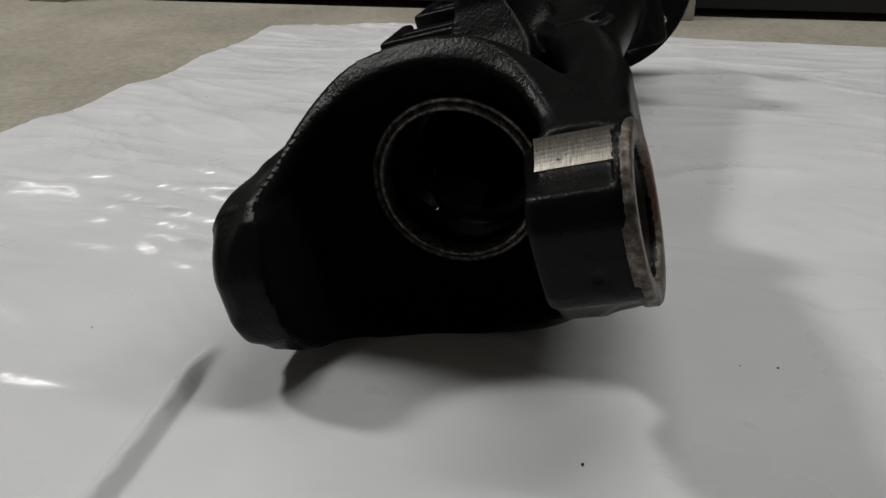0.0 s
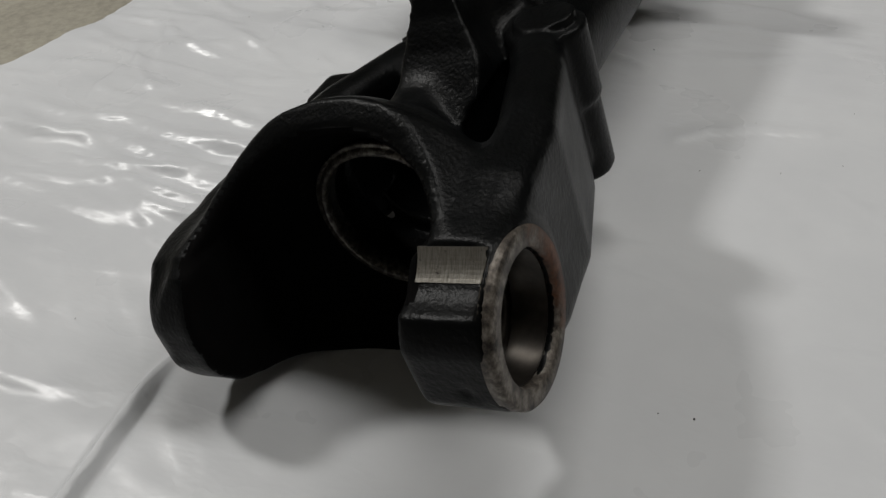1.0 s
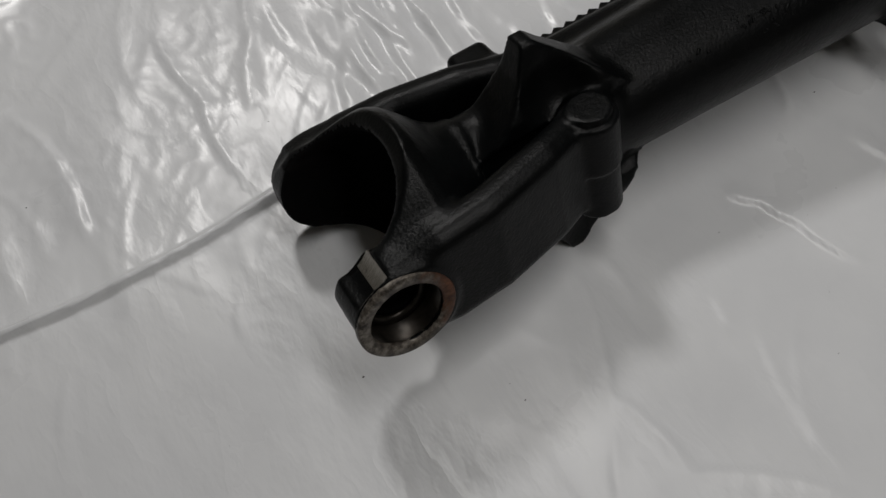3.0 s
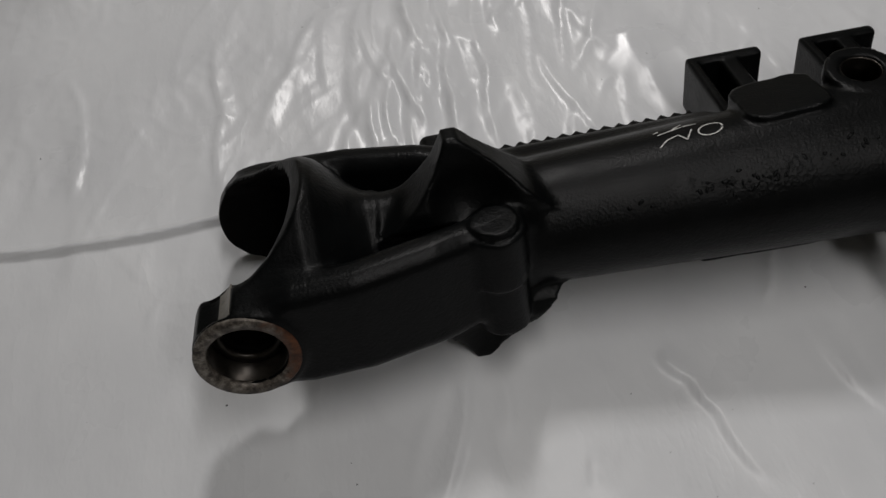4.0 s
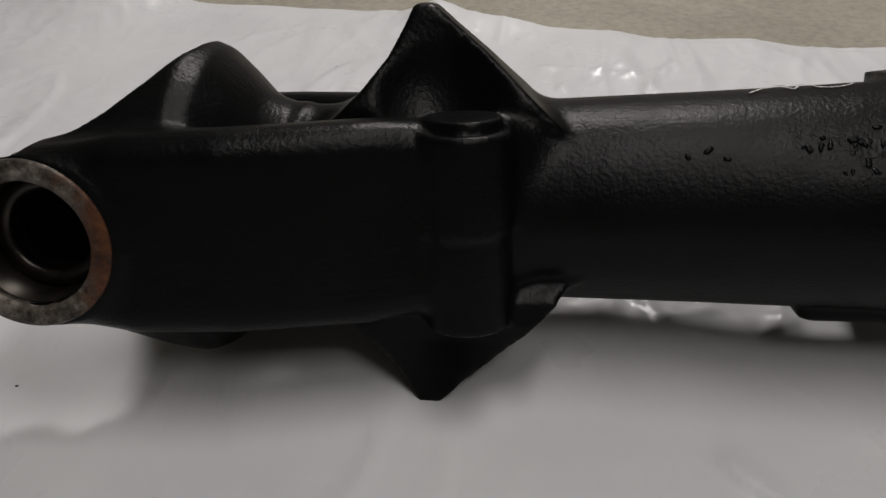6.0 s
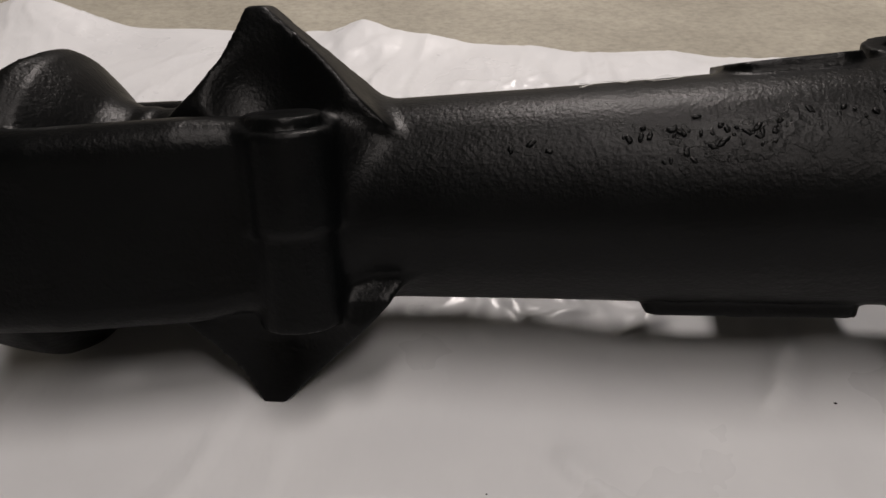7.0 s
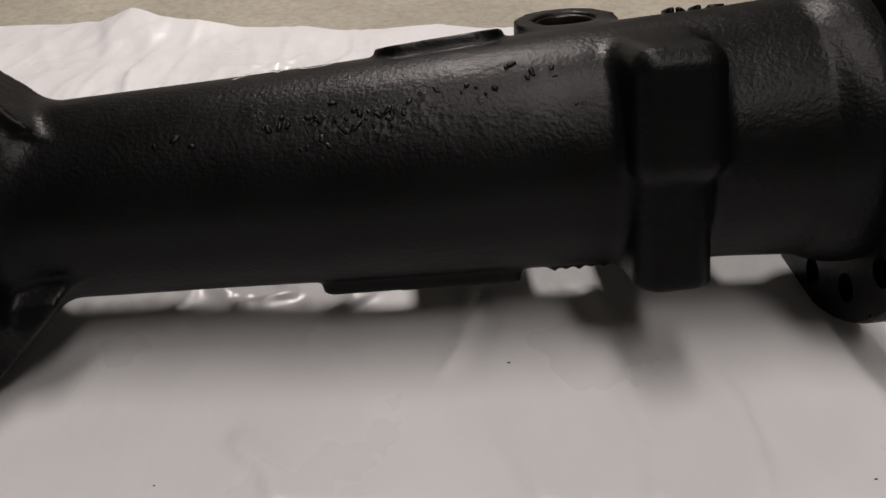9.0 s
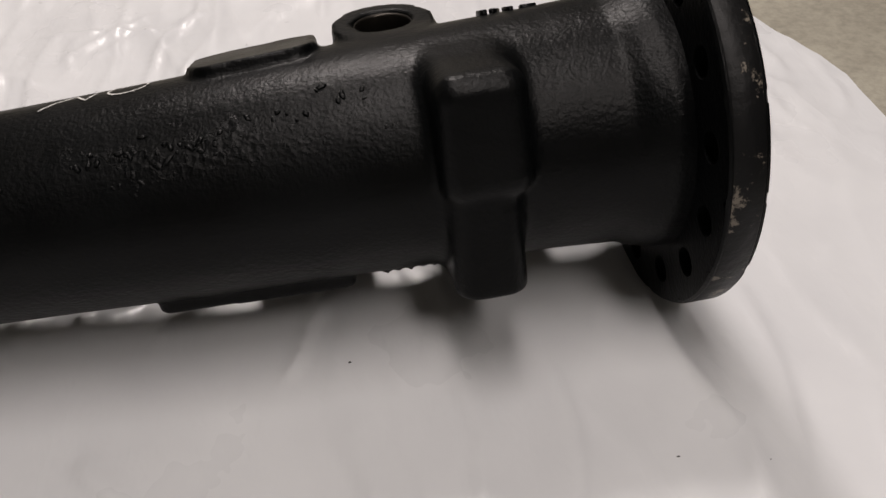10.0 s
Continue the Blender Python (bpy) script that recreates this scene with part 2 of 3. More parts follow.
crease_line(0.003, 0.006, (-0.254, 0.44), (-0.227, 0.34), (-0.233, 0.23))
crease_line(0.0025, 0.006, (0.229, -0.1), (0.172, -0.26), (0.19, -0.36), (0.3, -0.45))
crease_line(0.006, 0.016, (0.952, -0.05), (0.914, -0.23))
crease_line(0.006, 0.016, (0.869, -0.1), (0.885, -0.24))
crease_line(0.005, 0.012, (0.774, -0.1), (0.763, -0.22))
crease_line(0.002, 0.008, (0.256, -0.11), (0.257, -0.18))
crease_line(0.004, 0.006, (0.703, 0.02), (0.712, -0.04))


def creases(x, y):
    """Short straight folds, steep on one side and running out softly on the other."""
    z = np.zeros(np.shape(x))
    lo, hi = np.min(x) - 0.16, np.max(x) + 0.16
    for cx, cy, c, d, half, high, wide in CREASES:
        if not lo < cx < hi:
            continue
        u, v = (x - cx) * c + (y - cy) * d, (y - cy) * c - (x - cx) * d
        v = v + 0.12 * u * u / half
        w = np.where(v > 0, v / wide, -v / (wide * 3.2))
        z = z + high * np.maximum(0, 1 - w) ** 1.5 * np.exp(-(u / half) ** 4)
    return z


def sheet_height(x, y):
    p = Vector((x, y, 0))
    z = 0.005 * noise.noise(p * 3.1) + 0.003 * noise.noise(Vector((x * 9 + 2, y * 5, 3)))
    # soft billows on the near side
    z += 0.0055 * noise.noise(Vector((x * 6 + 2 * y, y * 2.5, 31))) / (1 + math.exp((y + 0.06) / 0.03))
    # pleats, mostly across the axle, fanned and broken up
    bend = 0.05 * noise.noise(Vector((x * 4, y * 4, 21)))
    far = 1 / (1 + math.exp(-(y - 0.12) / 0.05))
    near = 1 / (1 + math.exp((y + 0.22) / 0.06))
    patch = max(0.0, 0.35 + 1.3 * noise.noise(Vector((x * 3 + 4, y * 2.2, 5))))
    inside = 1 - 0.75 * math.exp(-((far_edge(x) - y) / 0.06) ** 2)
    patch *= inside * (0.4 + 0.6 / (1 + math.exp(-(x - 0.08) / 0.04)))
    w = noise.noise(Vector(((x + bend) * 10 + 1.5 * y, y * 2.4 - x, 7)))
    z += 0.006 * ridge(w, 5) * patch * (0.1 + 0.9 * far + 0.12 * near)
    w = noise.noise(Vector(((x - bend) * 21 - 3 * y, y * 6 + 3 * x, 11)))
    z += 0.004 * ridge(w, 4) * patch * (0.1 + 0.9 * far + 0.12 * near)
    w = noise.noise(Vector((x * 31 + 9 * y, y * 24 - 8 * x, 17)))
    tucked = math.exp(-((x - 0.4) / 0.07) ** 2 - ((y - 0.05) / 0.05) ** 2)
    z += 0.0014 * ridge(w, 3) * max(0.0, noise.noise(Vector((x * 5, y * 4, 9))) + 0.15) * (0.15 + far) + 0.004 * ridge(w, 2.5) * tucked
    # lies flat where the casting weighs on it
    rest = math.exp(-((y - 0.125) / 0.05) ** 2) * math.exp(-((x - 0.0) / 0.06) ** 2) + math.exp(-((y - 0.02) / 0.06) ** 2) * math.exp(-((x - 0.87) / 0.04) ** 2)
    z *= 1 - min(0.9, rest)
    # the long fold that runs out from under the far eye
    if x < 0.02:
        yf = 0.155 + 0.012 * math.sin(x * 9 + 0.4)
        d = y - yf
        fade = min(1, (0.02 - x) / 0.05)
        z += fade * (0.009 * math.exp(-(d / 0.0045) ** 2) + 0.006 / (1 + math.exp(-d / 0.003)) * math.exp(-max(0.0, d) / 0.1))
    # lifted far edge
    e = far_edge(x) - y
    lift = 0.007 * max(0, 0.35 + noise.noise(Vector((x * 4.5, 0.3, 2)))) + 0.014 * math.exp(-((x - 0.185) / 0.03) ** 2) + 0.007 * math.exp(-((x - 0.24) / 0.09) ** 2) + 0.05 * math.exp(-((x + 0.3) / 0.1) ** 2)
    lift += 0.012 * noise.noise(Vector((x * 11, y * 7, 6))) * math.exp(-((x - 0.28) / 0.12) ** 2)
    z += lift * math.exp(-(e / 0.09) ** 2) * (1 if e > 0.012 else 0.6)
    return max(-0.002, z + 0.001)


def plastic_sheet():
    nu, nv = 460, 620
    bm = bmesh.new()
    grid = []
    for i in range(nu):
        u = i / (nu - 1)
        row = []
        for j in range(nv):
            v = j / (nv - 1)
            y = -1.3 + v * (far_edge(-1.1 + u * 2.3) + 1.3)
            x = -1.1 + u * (end_edge(y) + 1.1)
            row.append(bm.verts.new((x, y, sheet_height(x, y))))
        for v, rise in zip(row, creases(np.array([v.co.x for v in row]), np.array([v.co.y for v in row]))):
            v.co.z += rise
        grid.append(row)
    for i in range(nu - 1):
        for j in range(nv - 1):
            bm.faces.new((grid[i][j], grid[i + 1][j], grid[i + 1][j + 1], grid[i][j + 1]))
    return bm


tagged(solid("plastic_sheet", plastic_sheet(), FILM), "wrinkled glossy white plastic sheet spread on the concrete floor", "plastic sheet")


# ---- axle housing: one iron casting, blended from simple solids ----
LEAN = 15.5
along = Vector((0.87, 0.003, 0.0455)).normalized()
side = Vector((0, 0, 1)).cross(along).normalized()
upward = along.cross(side)
AXLE = Matrix((along, side, upward)).transposed().to_4x4()
AXLE = Matrix.Translation((0, 0.006, 0.0975)) @ AXLE @ pose(0, 0, 0, -LEAN, 0, 0)

axle = new("axle_housing")
axle.empty_display_size = 0.05
axle.matrix_world = AXLE
tagged(axle, "black-painted cast-iron axle housing lying on a white plastic sheet", "axle housing")

STEP = 0.0025
LO, HI = np.array((-0.075, -0.175, -0.15)), np.array((0.88, 0.235, 0.165))
COUNT = np.ceil((HI - LO) / STEP).astype(int) + 1
GX, GY, GZ = [(LO[i] + STEP * np.arange(COUNT[i])).astype(np.float32) for i in range(3)]
FIELD = np.full(COUNT, 1.0, np.float32)
KIND = np.zeros(COUNT, np.int8)
NAMES = []


def window(x0, x1, y0, y1, z0, z1):
    s = tuple(slice(int(np.searchsorted(g, a)), int(np.searchsorted(g, b))) for g, a, b in ((GX, x0, x1), (GY, y0, y1), (GZ, z0, z1)))
    return s, GX[s[0]][:, None, None], GY[s[1]][None, :, None], GZ[s[2]][None, None, :]


def join(name, box, fn, k=0.008):
    s, x, y, z = window(*box)
    d = np.broadcast_to(fn(x, y, z), FIELD[s].shape).astype(np.float32)
    f = FIELD[s]
    h = np.maximum(k - np.abs(f - d), 0) / k
    if name not in NAMES:
        NAMES.append(name)
    KIND[s] = np.where(d < f, NAMES.index(name), KIND[s])
    FIELD[s] = np.minimum(f, d) - h * h * k / 4


def carve(box, fn, k=0.003, name=""):
    s, x, y, z = window(*box)
    d = -np.broadcast_to(fn(x, y, z), FIELD[s].shape).astype(np.float32)
    f = FIELD[s]
    h = np.maximum(k - np.abs(f - d), 0) / k
    if name:
        NAMES.append(name)
        KIND[s] = np.where((d > f - 0.004) & (f < 0.004), len(NAMES) - 1, KIND[s])
    FIELD[s] = np.maximum(f, d) + h * h * k / 4


def slab(x, a, b):
    return np.maximum(a - x, x - b)


def both(*ds):
    out = ds[0]
    for d in ds[1:]:
        out = np.maximum(out, d)
    return out


def rounded(a, b, ha, hb, r):
    qa, qb = np.abs(a) - (ha - r), np.abs(b) - (hb - r)
    return np.sqrt(np.maximum(qa, 0) ** 2 + np.maximum(qb, 0) ** 2) + np.minimum(np.maximum(qa, qb), 0) - r


def brick3(x, y, z, hx, hy, hz, r):
    qx, qy, qz = np.abs(x) - (hx - r), np.abs(y) - (hy - r), np.abs(z) - (hz - r)
    return np.sqrt(np.maximum(qx, 0) ** 2 + np.maximum(qy, 0) ** 2 + np.maximum(qz, 0) ** 2) + np.minimum(np.maximum(np.maximum(qx, qy), qz), 0) - r


def tube(x, y, z):
    rz = np.interp(x, (0.11, 0.19, 0.3, 0.42, 0.54, 0.7, 0.78, 0.825, 0.838, 0.85, 0.868), (0.066, 0.066, 0.069, 0.073, 0.078, 0.085, 0.088, 0.091, 0.096, 0.099, 0.1))
    ry = np.interp(x, (0.11, 0.15, 0.2, 0.26, 0.3), (0.05, 0.045, 0.046, 0.064, 0.069))
    ry = np.where(x < 0.3, ry, rz)
    z = z + np.interp(x, (0.2, 0.3, 0.5, 0.68), (0.001, 0.0035, 0.003, 0.0))
    return both((np.sqrt((y / ry) ** 2 + (z / rz) ** 2) - 1) * np.minimum(ry, rz), slab(x, 0.1, 0.867))


def bell(x, y, z):
    r = np.interp(x, (-0.06, 0.03, 0.077, 0.091, 0.106, 0.122, 0.14), (0.106, 0.1105, 0.112, 0.106, 0.0915, 0.074, 0.06))
    rim = np.interp(np.abs(z), (0.0, 0.045, 0.06, 0.075, 0.09, 0.1, 0.108, 0.115), (-0.03, -0.015, 0.015, 0.04, 0.06, 0.071, 0.081, 0.09))
    return both((np.sqrt(y * y + z * z) - r) * 0.8, (rim - x) * 0.7, x - 0.145)


def arm(x, y, z):
    yc = np.interp(x, (-0.02, 0.06, 0.12, 0.2, 0.28, 0.34), (0.104, 0.106, 0.103, 0.084, 0.056, 0.015))
    hy = np.interp(x, (-0.02, 0.1, 0.2, 0.34), (0.024, 0.021, 0.021, 0.02))
    hz = np.interp(x, (-0.02, 0.06, 0.2, 0.28, 0.34), (0.046, 0.06, 0.062, 0.056, 0.036))
    qa, qb = np.abs(np.abs(y) - yc) - (hy - 0.018), np.abs(z - np.where(y < 0, 0.004, 0.0)) - (hz + np.where(y < 0, 0.003, -0.002) - 0.018)
    d = np.sqrt(np.maximum(qa, 0) ** 2 + np.maximum(qb, 0) ** 2) + np.minimum(np.maximum(qa, qb), 0) - 0.018
    return both(d, slab(x, -0.0, 0.35))


NEAR, FAR, EYE_X, EYE_Z = 0.133, 0.128, 0.005, 0.0045


def eye_boss(x, y, z):
    x, z = x - EYE_X, z - EYE_Z
    r = np.sqrt(x * x + z * z) - 0.0525
    for a, dist in ((183, 0.049), (238, 0.0485)):
        r = np.maximum(r, x * math.cos(math.radians(a)) + z * math.sin(math.radians(a)) - dist)
    return both(r, slab(y, -NEAR + 0.004, -0.075))


def far_eye(x, y, z):
    u, w = x - 0.019, z + 0.003
    r = np.sqrt(u * u + w * w) - 0.0545
    for a, dist in ((178, 0.0525), (232, 0.051)):
        r = np.maximum(r, u * math.cos(math.radians(a)) + w * math.sin(math.radians(a)) - dist)
    return both(r, slab(y, 0.06, FAR), (r + y - FAR + 0.007) * 0.7)


def gusset(x, y, z):
    h = np.abs(z)
    left = np.interp(h, (0.04, 0.06, 0.08, 0.1, 0.12, 0.135), (0.148, 0.172, 0.194, 0.211, 0.222, 0.229))
    right = np.interp(h, (0.04, 0.06, 0.1, 0.135), (0.335, 0.318, 0.277, 0.237))
    thick = np.interp(h, (0.04, 0.055, 0.07, 0.1, 0.135), (0.016, 0.03, 0.032, 0.022, 0.011))
    hollow = 0.014 * np.clip((0.125 - h) / 0.04, 0, 1) * np.clip(1 - np.abs(x - 0.25) / 0.045, 0, 1) * np.clip((h - 0.05) / 0.02, 0, 1)
    yc = -0.03 + 0.023 * np.clip(z / 0.13, -1, 1)
    return both((left - x) * 0.75, (x - right) * 0.75, np.abs(y - yc) - thick + hollow, slab(h, 0.04, 0.132)) * 0.9


def stop_boss(x, y, z):
    axis = np.sqrt((x - 0.262) ** 2 + (y + 0.072) ** 2)
    near = np.minimum(both(axis - np.where(z > -0.004, 0.03, 0.0275), slab(z, -0.068, 0.06)), both(axis - 0.0235, slab(z, 0.0, 0.068)))
    far = brick3(x - 0.232, y - 0.104, z + 0.005, 0.026, 0.03, 0.05, 0.01)
    return np.minimum(near, far)


def clamp_boss(x, y, z):
    upper = brick3(x - 0.724, y + 0.066, z - 0.0345, 0.03, 0.04, 0.0425, 0.015)
    lower = rounded(x - 0.7215, y + 0.066, 0.025, 0.036, 0.018)
    return np.minimum(upper, both(lower, slab(z, -0.077, 0.0)))


def turned(y, z, deg):
    c, s = math.cos(math.radians(deg)), math.sin(math.radians(deg))
    return y * c + z * s, -y * s + z * c


PLUG = (0.681, 0.041, 0.083)


def plug_boss(x, y, z):
    yy, zz = turned(y - PLUG[1], z - PLUG[2], 7.5)
    return both(np.sqrt((x - PLUG[0]) ** 2 + yy ** 2) - np.where(zz > -0.015, 0.0375, 0.033), slab(zz, -0.06, 0.004))


def plug_bore(x, y, z):
    yy, zz = turned(y - PLUG[1], z - PLUG[2], 7.5)
    return both(np.sqrt((x - PLUG[0]) ** 2 + yy ** 2) - 0.0215, slab(zz, -0.035, 0.05))


def top_pad(x, y, z):
    yy, zz = turned(y - 0.028, z - 0.0725, -7)
    lean = 0.07 * (x - 0.585)
    return both(rounded(x - 0.587, yy, 0.045, 0.04, 0.02), slab(zz - lean, -0.03, 0.0085))


def under_pad(x, y, z):
    return both(rounded(x - 0.56, y - 0.002, 0.072, 0.034, 0.012), slab(z + 0.03 * (x - 0.56), -0.0855, 0.0))


def bracket(x, y, z, at=0.6):
    X, Y, Z = x - at, y - 0.19, z + 0.006
    cap = brick3(X, Y - 0.018, Z, 0.047, 0.009, 0.036, 0.005)
    web = brick3(X - 0.004, y - 0.13, Z, 0.011, 0.075, 0.034, 0.004)
    ledge = brick3(X, y - 0.135, Z + 0.026, 0.047, 0.075, 0.009, 0.004)
    cheek = brick3(X + 0.04, y - 0.135, Z, 0.007, 0.075, 0.036, 0.004)
    return np.minimum(np.minimum(cap, web), np.minimum(ledge, cheek))


def rail(x, y, z):
    """A rounded rail along the back of the tube."""
    return both(np.sqrt((y - 0.072) ** 2 + (z - 0.022) ** 2) - 0.02, slab(x, 0.25, 0.53))


def comb(x, y, z):
    """Short saw teeth on the outer side of the rail."""
    Y, Z = y - 0.072, z - 0.022
    saw = np.abs(((x - 0.28) / 0.0165) % 1.0 - 0.4) * 1.8
    return both(np.sqrt(Y * Y + Z * Z) - 0.031 + 0.008 * saw, np.abs(Z - 0.003) - 0.008, 0.01 - Y, slab(x, 0.27, 0.52)) * 0.8


def under_comb(x, y, z):
    saw = np.abs(((x - 0.65) / 0.009) % 1.0 - 0.5) * 2
    return both(np.sqrt(y * y + z * z) - 0.0875 + 0.004 * saw, np.abs(y + 0.024) - 0.006, slab(x, 0.65, 0.7), z)


join("tube", (0.09, 1, -0.13, 0.13, -0.13, 0.13), tube)
join("joint_bell", (-0.08, 0.17, -0.15, 0.15, -0.15, 0.15), bell, 0.012)
join("gusset", (0.1, 0.37, -0.12, 0.1, -0.15, 0.15), gusset, 0.008)
carve((0.15, 0.35, -0.16, 0.0, -0.15, 0.15), lambda x, y, z: np.sqrt((x - 0.246) ** 2 + (y + 0.084) ** 2 + (z - 0.094) ** 2) - 0.059, 0.004)
join("fork_arm", (-0.03, 0.37, -0.15, 0.15, -0.1, 0.1), arm, 0.012)
join("kingpin_eye", (-0.08, 0.08, -0.14, 0.0, -0.08, 0.08), eye_boss, 0.012)
join("kingpin_eye", (-0.06, 0.1, 0.0, 0.15, -0.08, 0.08), far_eye, 0.014)
join("stop_boss", (0.2, 0.32, -0.13, 0.15, -0.1, 0.1), stop_boss, 0.007)
join("clamp_boss", (0.66, 0.8, -0.15, 0.02, -0.12, 0.1), clamp_boss, 0.01)
join("plug_boss", (0.6, 0.75, -0.05, 0.12, 0.0, 0.14), plug_boss, 0.006)
join("top_pad", (0.5, 0.67, -0.05, 0.09, 0.03, 0.12), top_pad, 0.003)
join("under_pad", (0.46, 0.66, -0.06, 0.06, -0.11, 0.0), under_pad, 0.003)
join("bracket", (0.52, 0.66, 0.03, 0.23, -0.08, 0.08), bracket, 0.005)
join("bracket", (0.64, 0.8, 0.03, 0.23, -0.08, 0.08), lambda x, y, z: bracket(x, y, z, 0.745), 0.005)
join("rail", (0.23, 0.56, 0.0, 0.12, -0.05, 0.07), rail, 0.02)
join("serrated_edge", (0.26, 0.54, 0.07, 0.12, 0.0, 0.05), comb, 0.002)
join("serrated_edge", (0.64, 0.71, -0.04, 0.0, -0.1, -0.05), under_comb, 0.002)
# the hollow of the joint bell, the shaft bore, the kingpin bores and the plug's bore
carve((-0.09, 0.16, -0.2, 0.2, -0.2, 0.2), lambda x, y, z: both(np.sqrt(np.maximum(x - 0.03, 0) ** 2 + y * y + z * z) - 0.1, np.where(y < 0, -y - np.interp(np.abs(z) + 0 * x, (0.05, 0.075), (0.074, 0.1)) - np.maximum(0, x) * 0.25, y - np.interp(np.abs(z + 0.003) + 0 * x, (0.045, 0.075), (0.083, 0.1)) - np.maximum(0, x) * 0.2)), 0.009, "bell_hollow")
carve((0.08, 0.42, -0.08, 0.08, -0.08, 0.08), lambda x, y, z: both(np.sqrt((y - 0.003) ** 2 + (z - 0.005) ** 2) - np.where(x < 0.15, 0.0535, 0.042), slab(x, 0.08, 0.4)))
carve((-0.08, 0.08, -0.2, 0.0, -0.08, 0.08), lambda x, y, z: both(np.sqrt((x - EYE_X) ** 2 + (z - EYE_Z) ** 2) - 0.0385, y + NEAR - 0.036), 0.001)
carve((-0.08, 0.08, -0.2, 0.0, -0.08, 0.08), lambda x, y, z: both(np.sqrt((x - EYE_X - 0.004) ** 2 + (z - EYE_Z - 0.004) ** 2) - 0.027, y + NEAR - 0.046), 0.001)
carve((-0.08, 0.08, -0.135, -0.03, 0.02, 0.12), lambda x, y, z: both(np.sqrt((x + 0.031) ** 2 + (z - 0.077) ** 2) - 0.038, slab(y, -0.124, -0.06)), 0.002)
carve((0.6, 0.75, -0.05, 0.12, 0.0, 0.16), plug_bore, 0.001)
# dents in the near eye's front
for dy, dz, r in ((-0.108, -0.012, 0.005), (-0.118, -0.022, 0.0045), (-0.1, -0.024, 0.004)):
    carve((-0.07, 0.0, -0.14, -0.07, -0.05, 0.03), lambda x, y, z: np.sqrt((x - EYE_X + 0.051) ** 2 + (y - dy) ** 2 + (z - EYE_Z - dz) ** 2) - r, 0.002)
# the socket in the far stop block
carve((0.18, 0.23, 0.08, 0.15, -0.06, 0.08), lambda x, y, z: brick3(x - 0.2, y - 0.108, z - 0.002, 0.02, 0.014, 0.022, 0.006), 0.004)


def skin():
    """The zero surface of FIELD: one vertex in each cell that it crosses, one quad on each grid edge that it crosses."""
    F = FIELD
    neg = F < 0
    n = np.array(F.shape) - 1
    count = np.zeros(n, np.int8)
    for i in (0, 1):
        for j in (0, 1):
            for k in (0, 1):
                count += neg[i:n[0] + i, j:n[1] + j, k:n[2] + k]
    live = (count > 0) & (count < 8)
    cells = np.argwhere(live)
    index = np.full(n, -1, np.int32)
    index[live] = np.arange(len(cells))
    total, hits = np.zeros((len(cells), 3)), np.zeros(len(cells))
    corners = [np.array(c) for c in ((0, 0, 0), (1, 0, 0), (0, 1, 0), (1, 1, 0), (0, 0, 1), (1, 0, 1), (0, 1, 1), (1, 1, 1))]
    for a in corners:
        for ax in range(3):
            if a[ax]:
                continue
            b = a.copy()
            b[ax] = 1
            fa, fb = F[tuple((cells + a).T)], F[tuple((cells + b).T)]
            cross = (fa < 0) != (fb < 0)
            t = np.where(cross, fa / np.where(cross, fa - fb, 1), 0)
            total += np.where(cross[:, None], a + t[:, None] * (b - a), 0)
            hits += cross
    place = LO + STEP * (cells + total / hits[:, None])
    kinds = KIND[tuple(cells.T)]
    slopes = np.stack([np.gradient(F, axis=i)[tuple(cells.T)] for i in range(3)], 1)
    slopes /= np.linalg.norm(slopes, axis=1)[:, None] + 1e-9
    quads = []
    for ax in range(3):
        u, v = (ax + 1) % 3, (ax + 2) % 3
        lo = [slice(1, n[i]) for i in range(3)]
        hi = list(lo)
        lo[ax], hi[ax] = slice(0, n[ax]), slice(1, n[ax] + 1)
        A, B = neg[tuple(lo)], neg[tuple(hi)]
        for flip, where in ((False, A & ~B), (True, ~A & B)):
            e = np.argwhere(where) + 1
            e[:, ax] -= 1
            ring = []
            for du, dv in ((1, 1), (0, 1), (0, 0), (1, 0)):
                c = e.copy()
                c[:, u] -= du
                c[:, v] -= dv
                ring.append(index[tuple(c.T)])
            quads.append(np.stack(ring[::-1] if flip else ring, 1))
    quads = np.concatenate(quads)
    # the skin of a sand casting has no grid: relax it, then take the normals from its faces
    for step in (0.55, -0.4, 0.55, -0.4, 0.55, -0.35):
        total, hits = np.zeros_like(place), np.zeros(len(place))
        for i in range(4):
            for j in (1, 3):
                for k in range(3):
                    total[:, k] += np.bincount(quads[:, i], place[quads[:, (i + j) % 4], k], len(place))
                hits += np.bincount(quads[:, i], minlength=len(place))
        place = place + step * (total / hits[:, None] - place)
    face = np.cross(place[quads[:, 2]] - place[quads[:, 0]], place[quads[:, 3]] - place[quads[:, 1]])
    slopes = np.stack([sum(np.bincount(quads[:, i], face[:, k], len(place)) for i in range(4)) for k in range(3)], 1)
    slopes /= np.linalg.norm(slopes, axis=1)[:, None] + 1e-12
    return place, slopes, kinds, quads


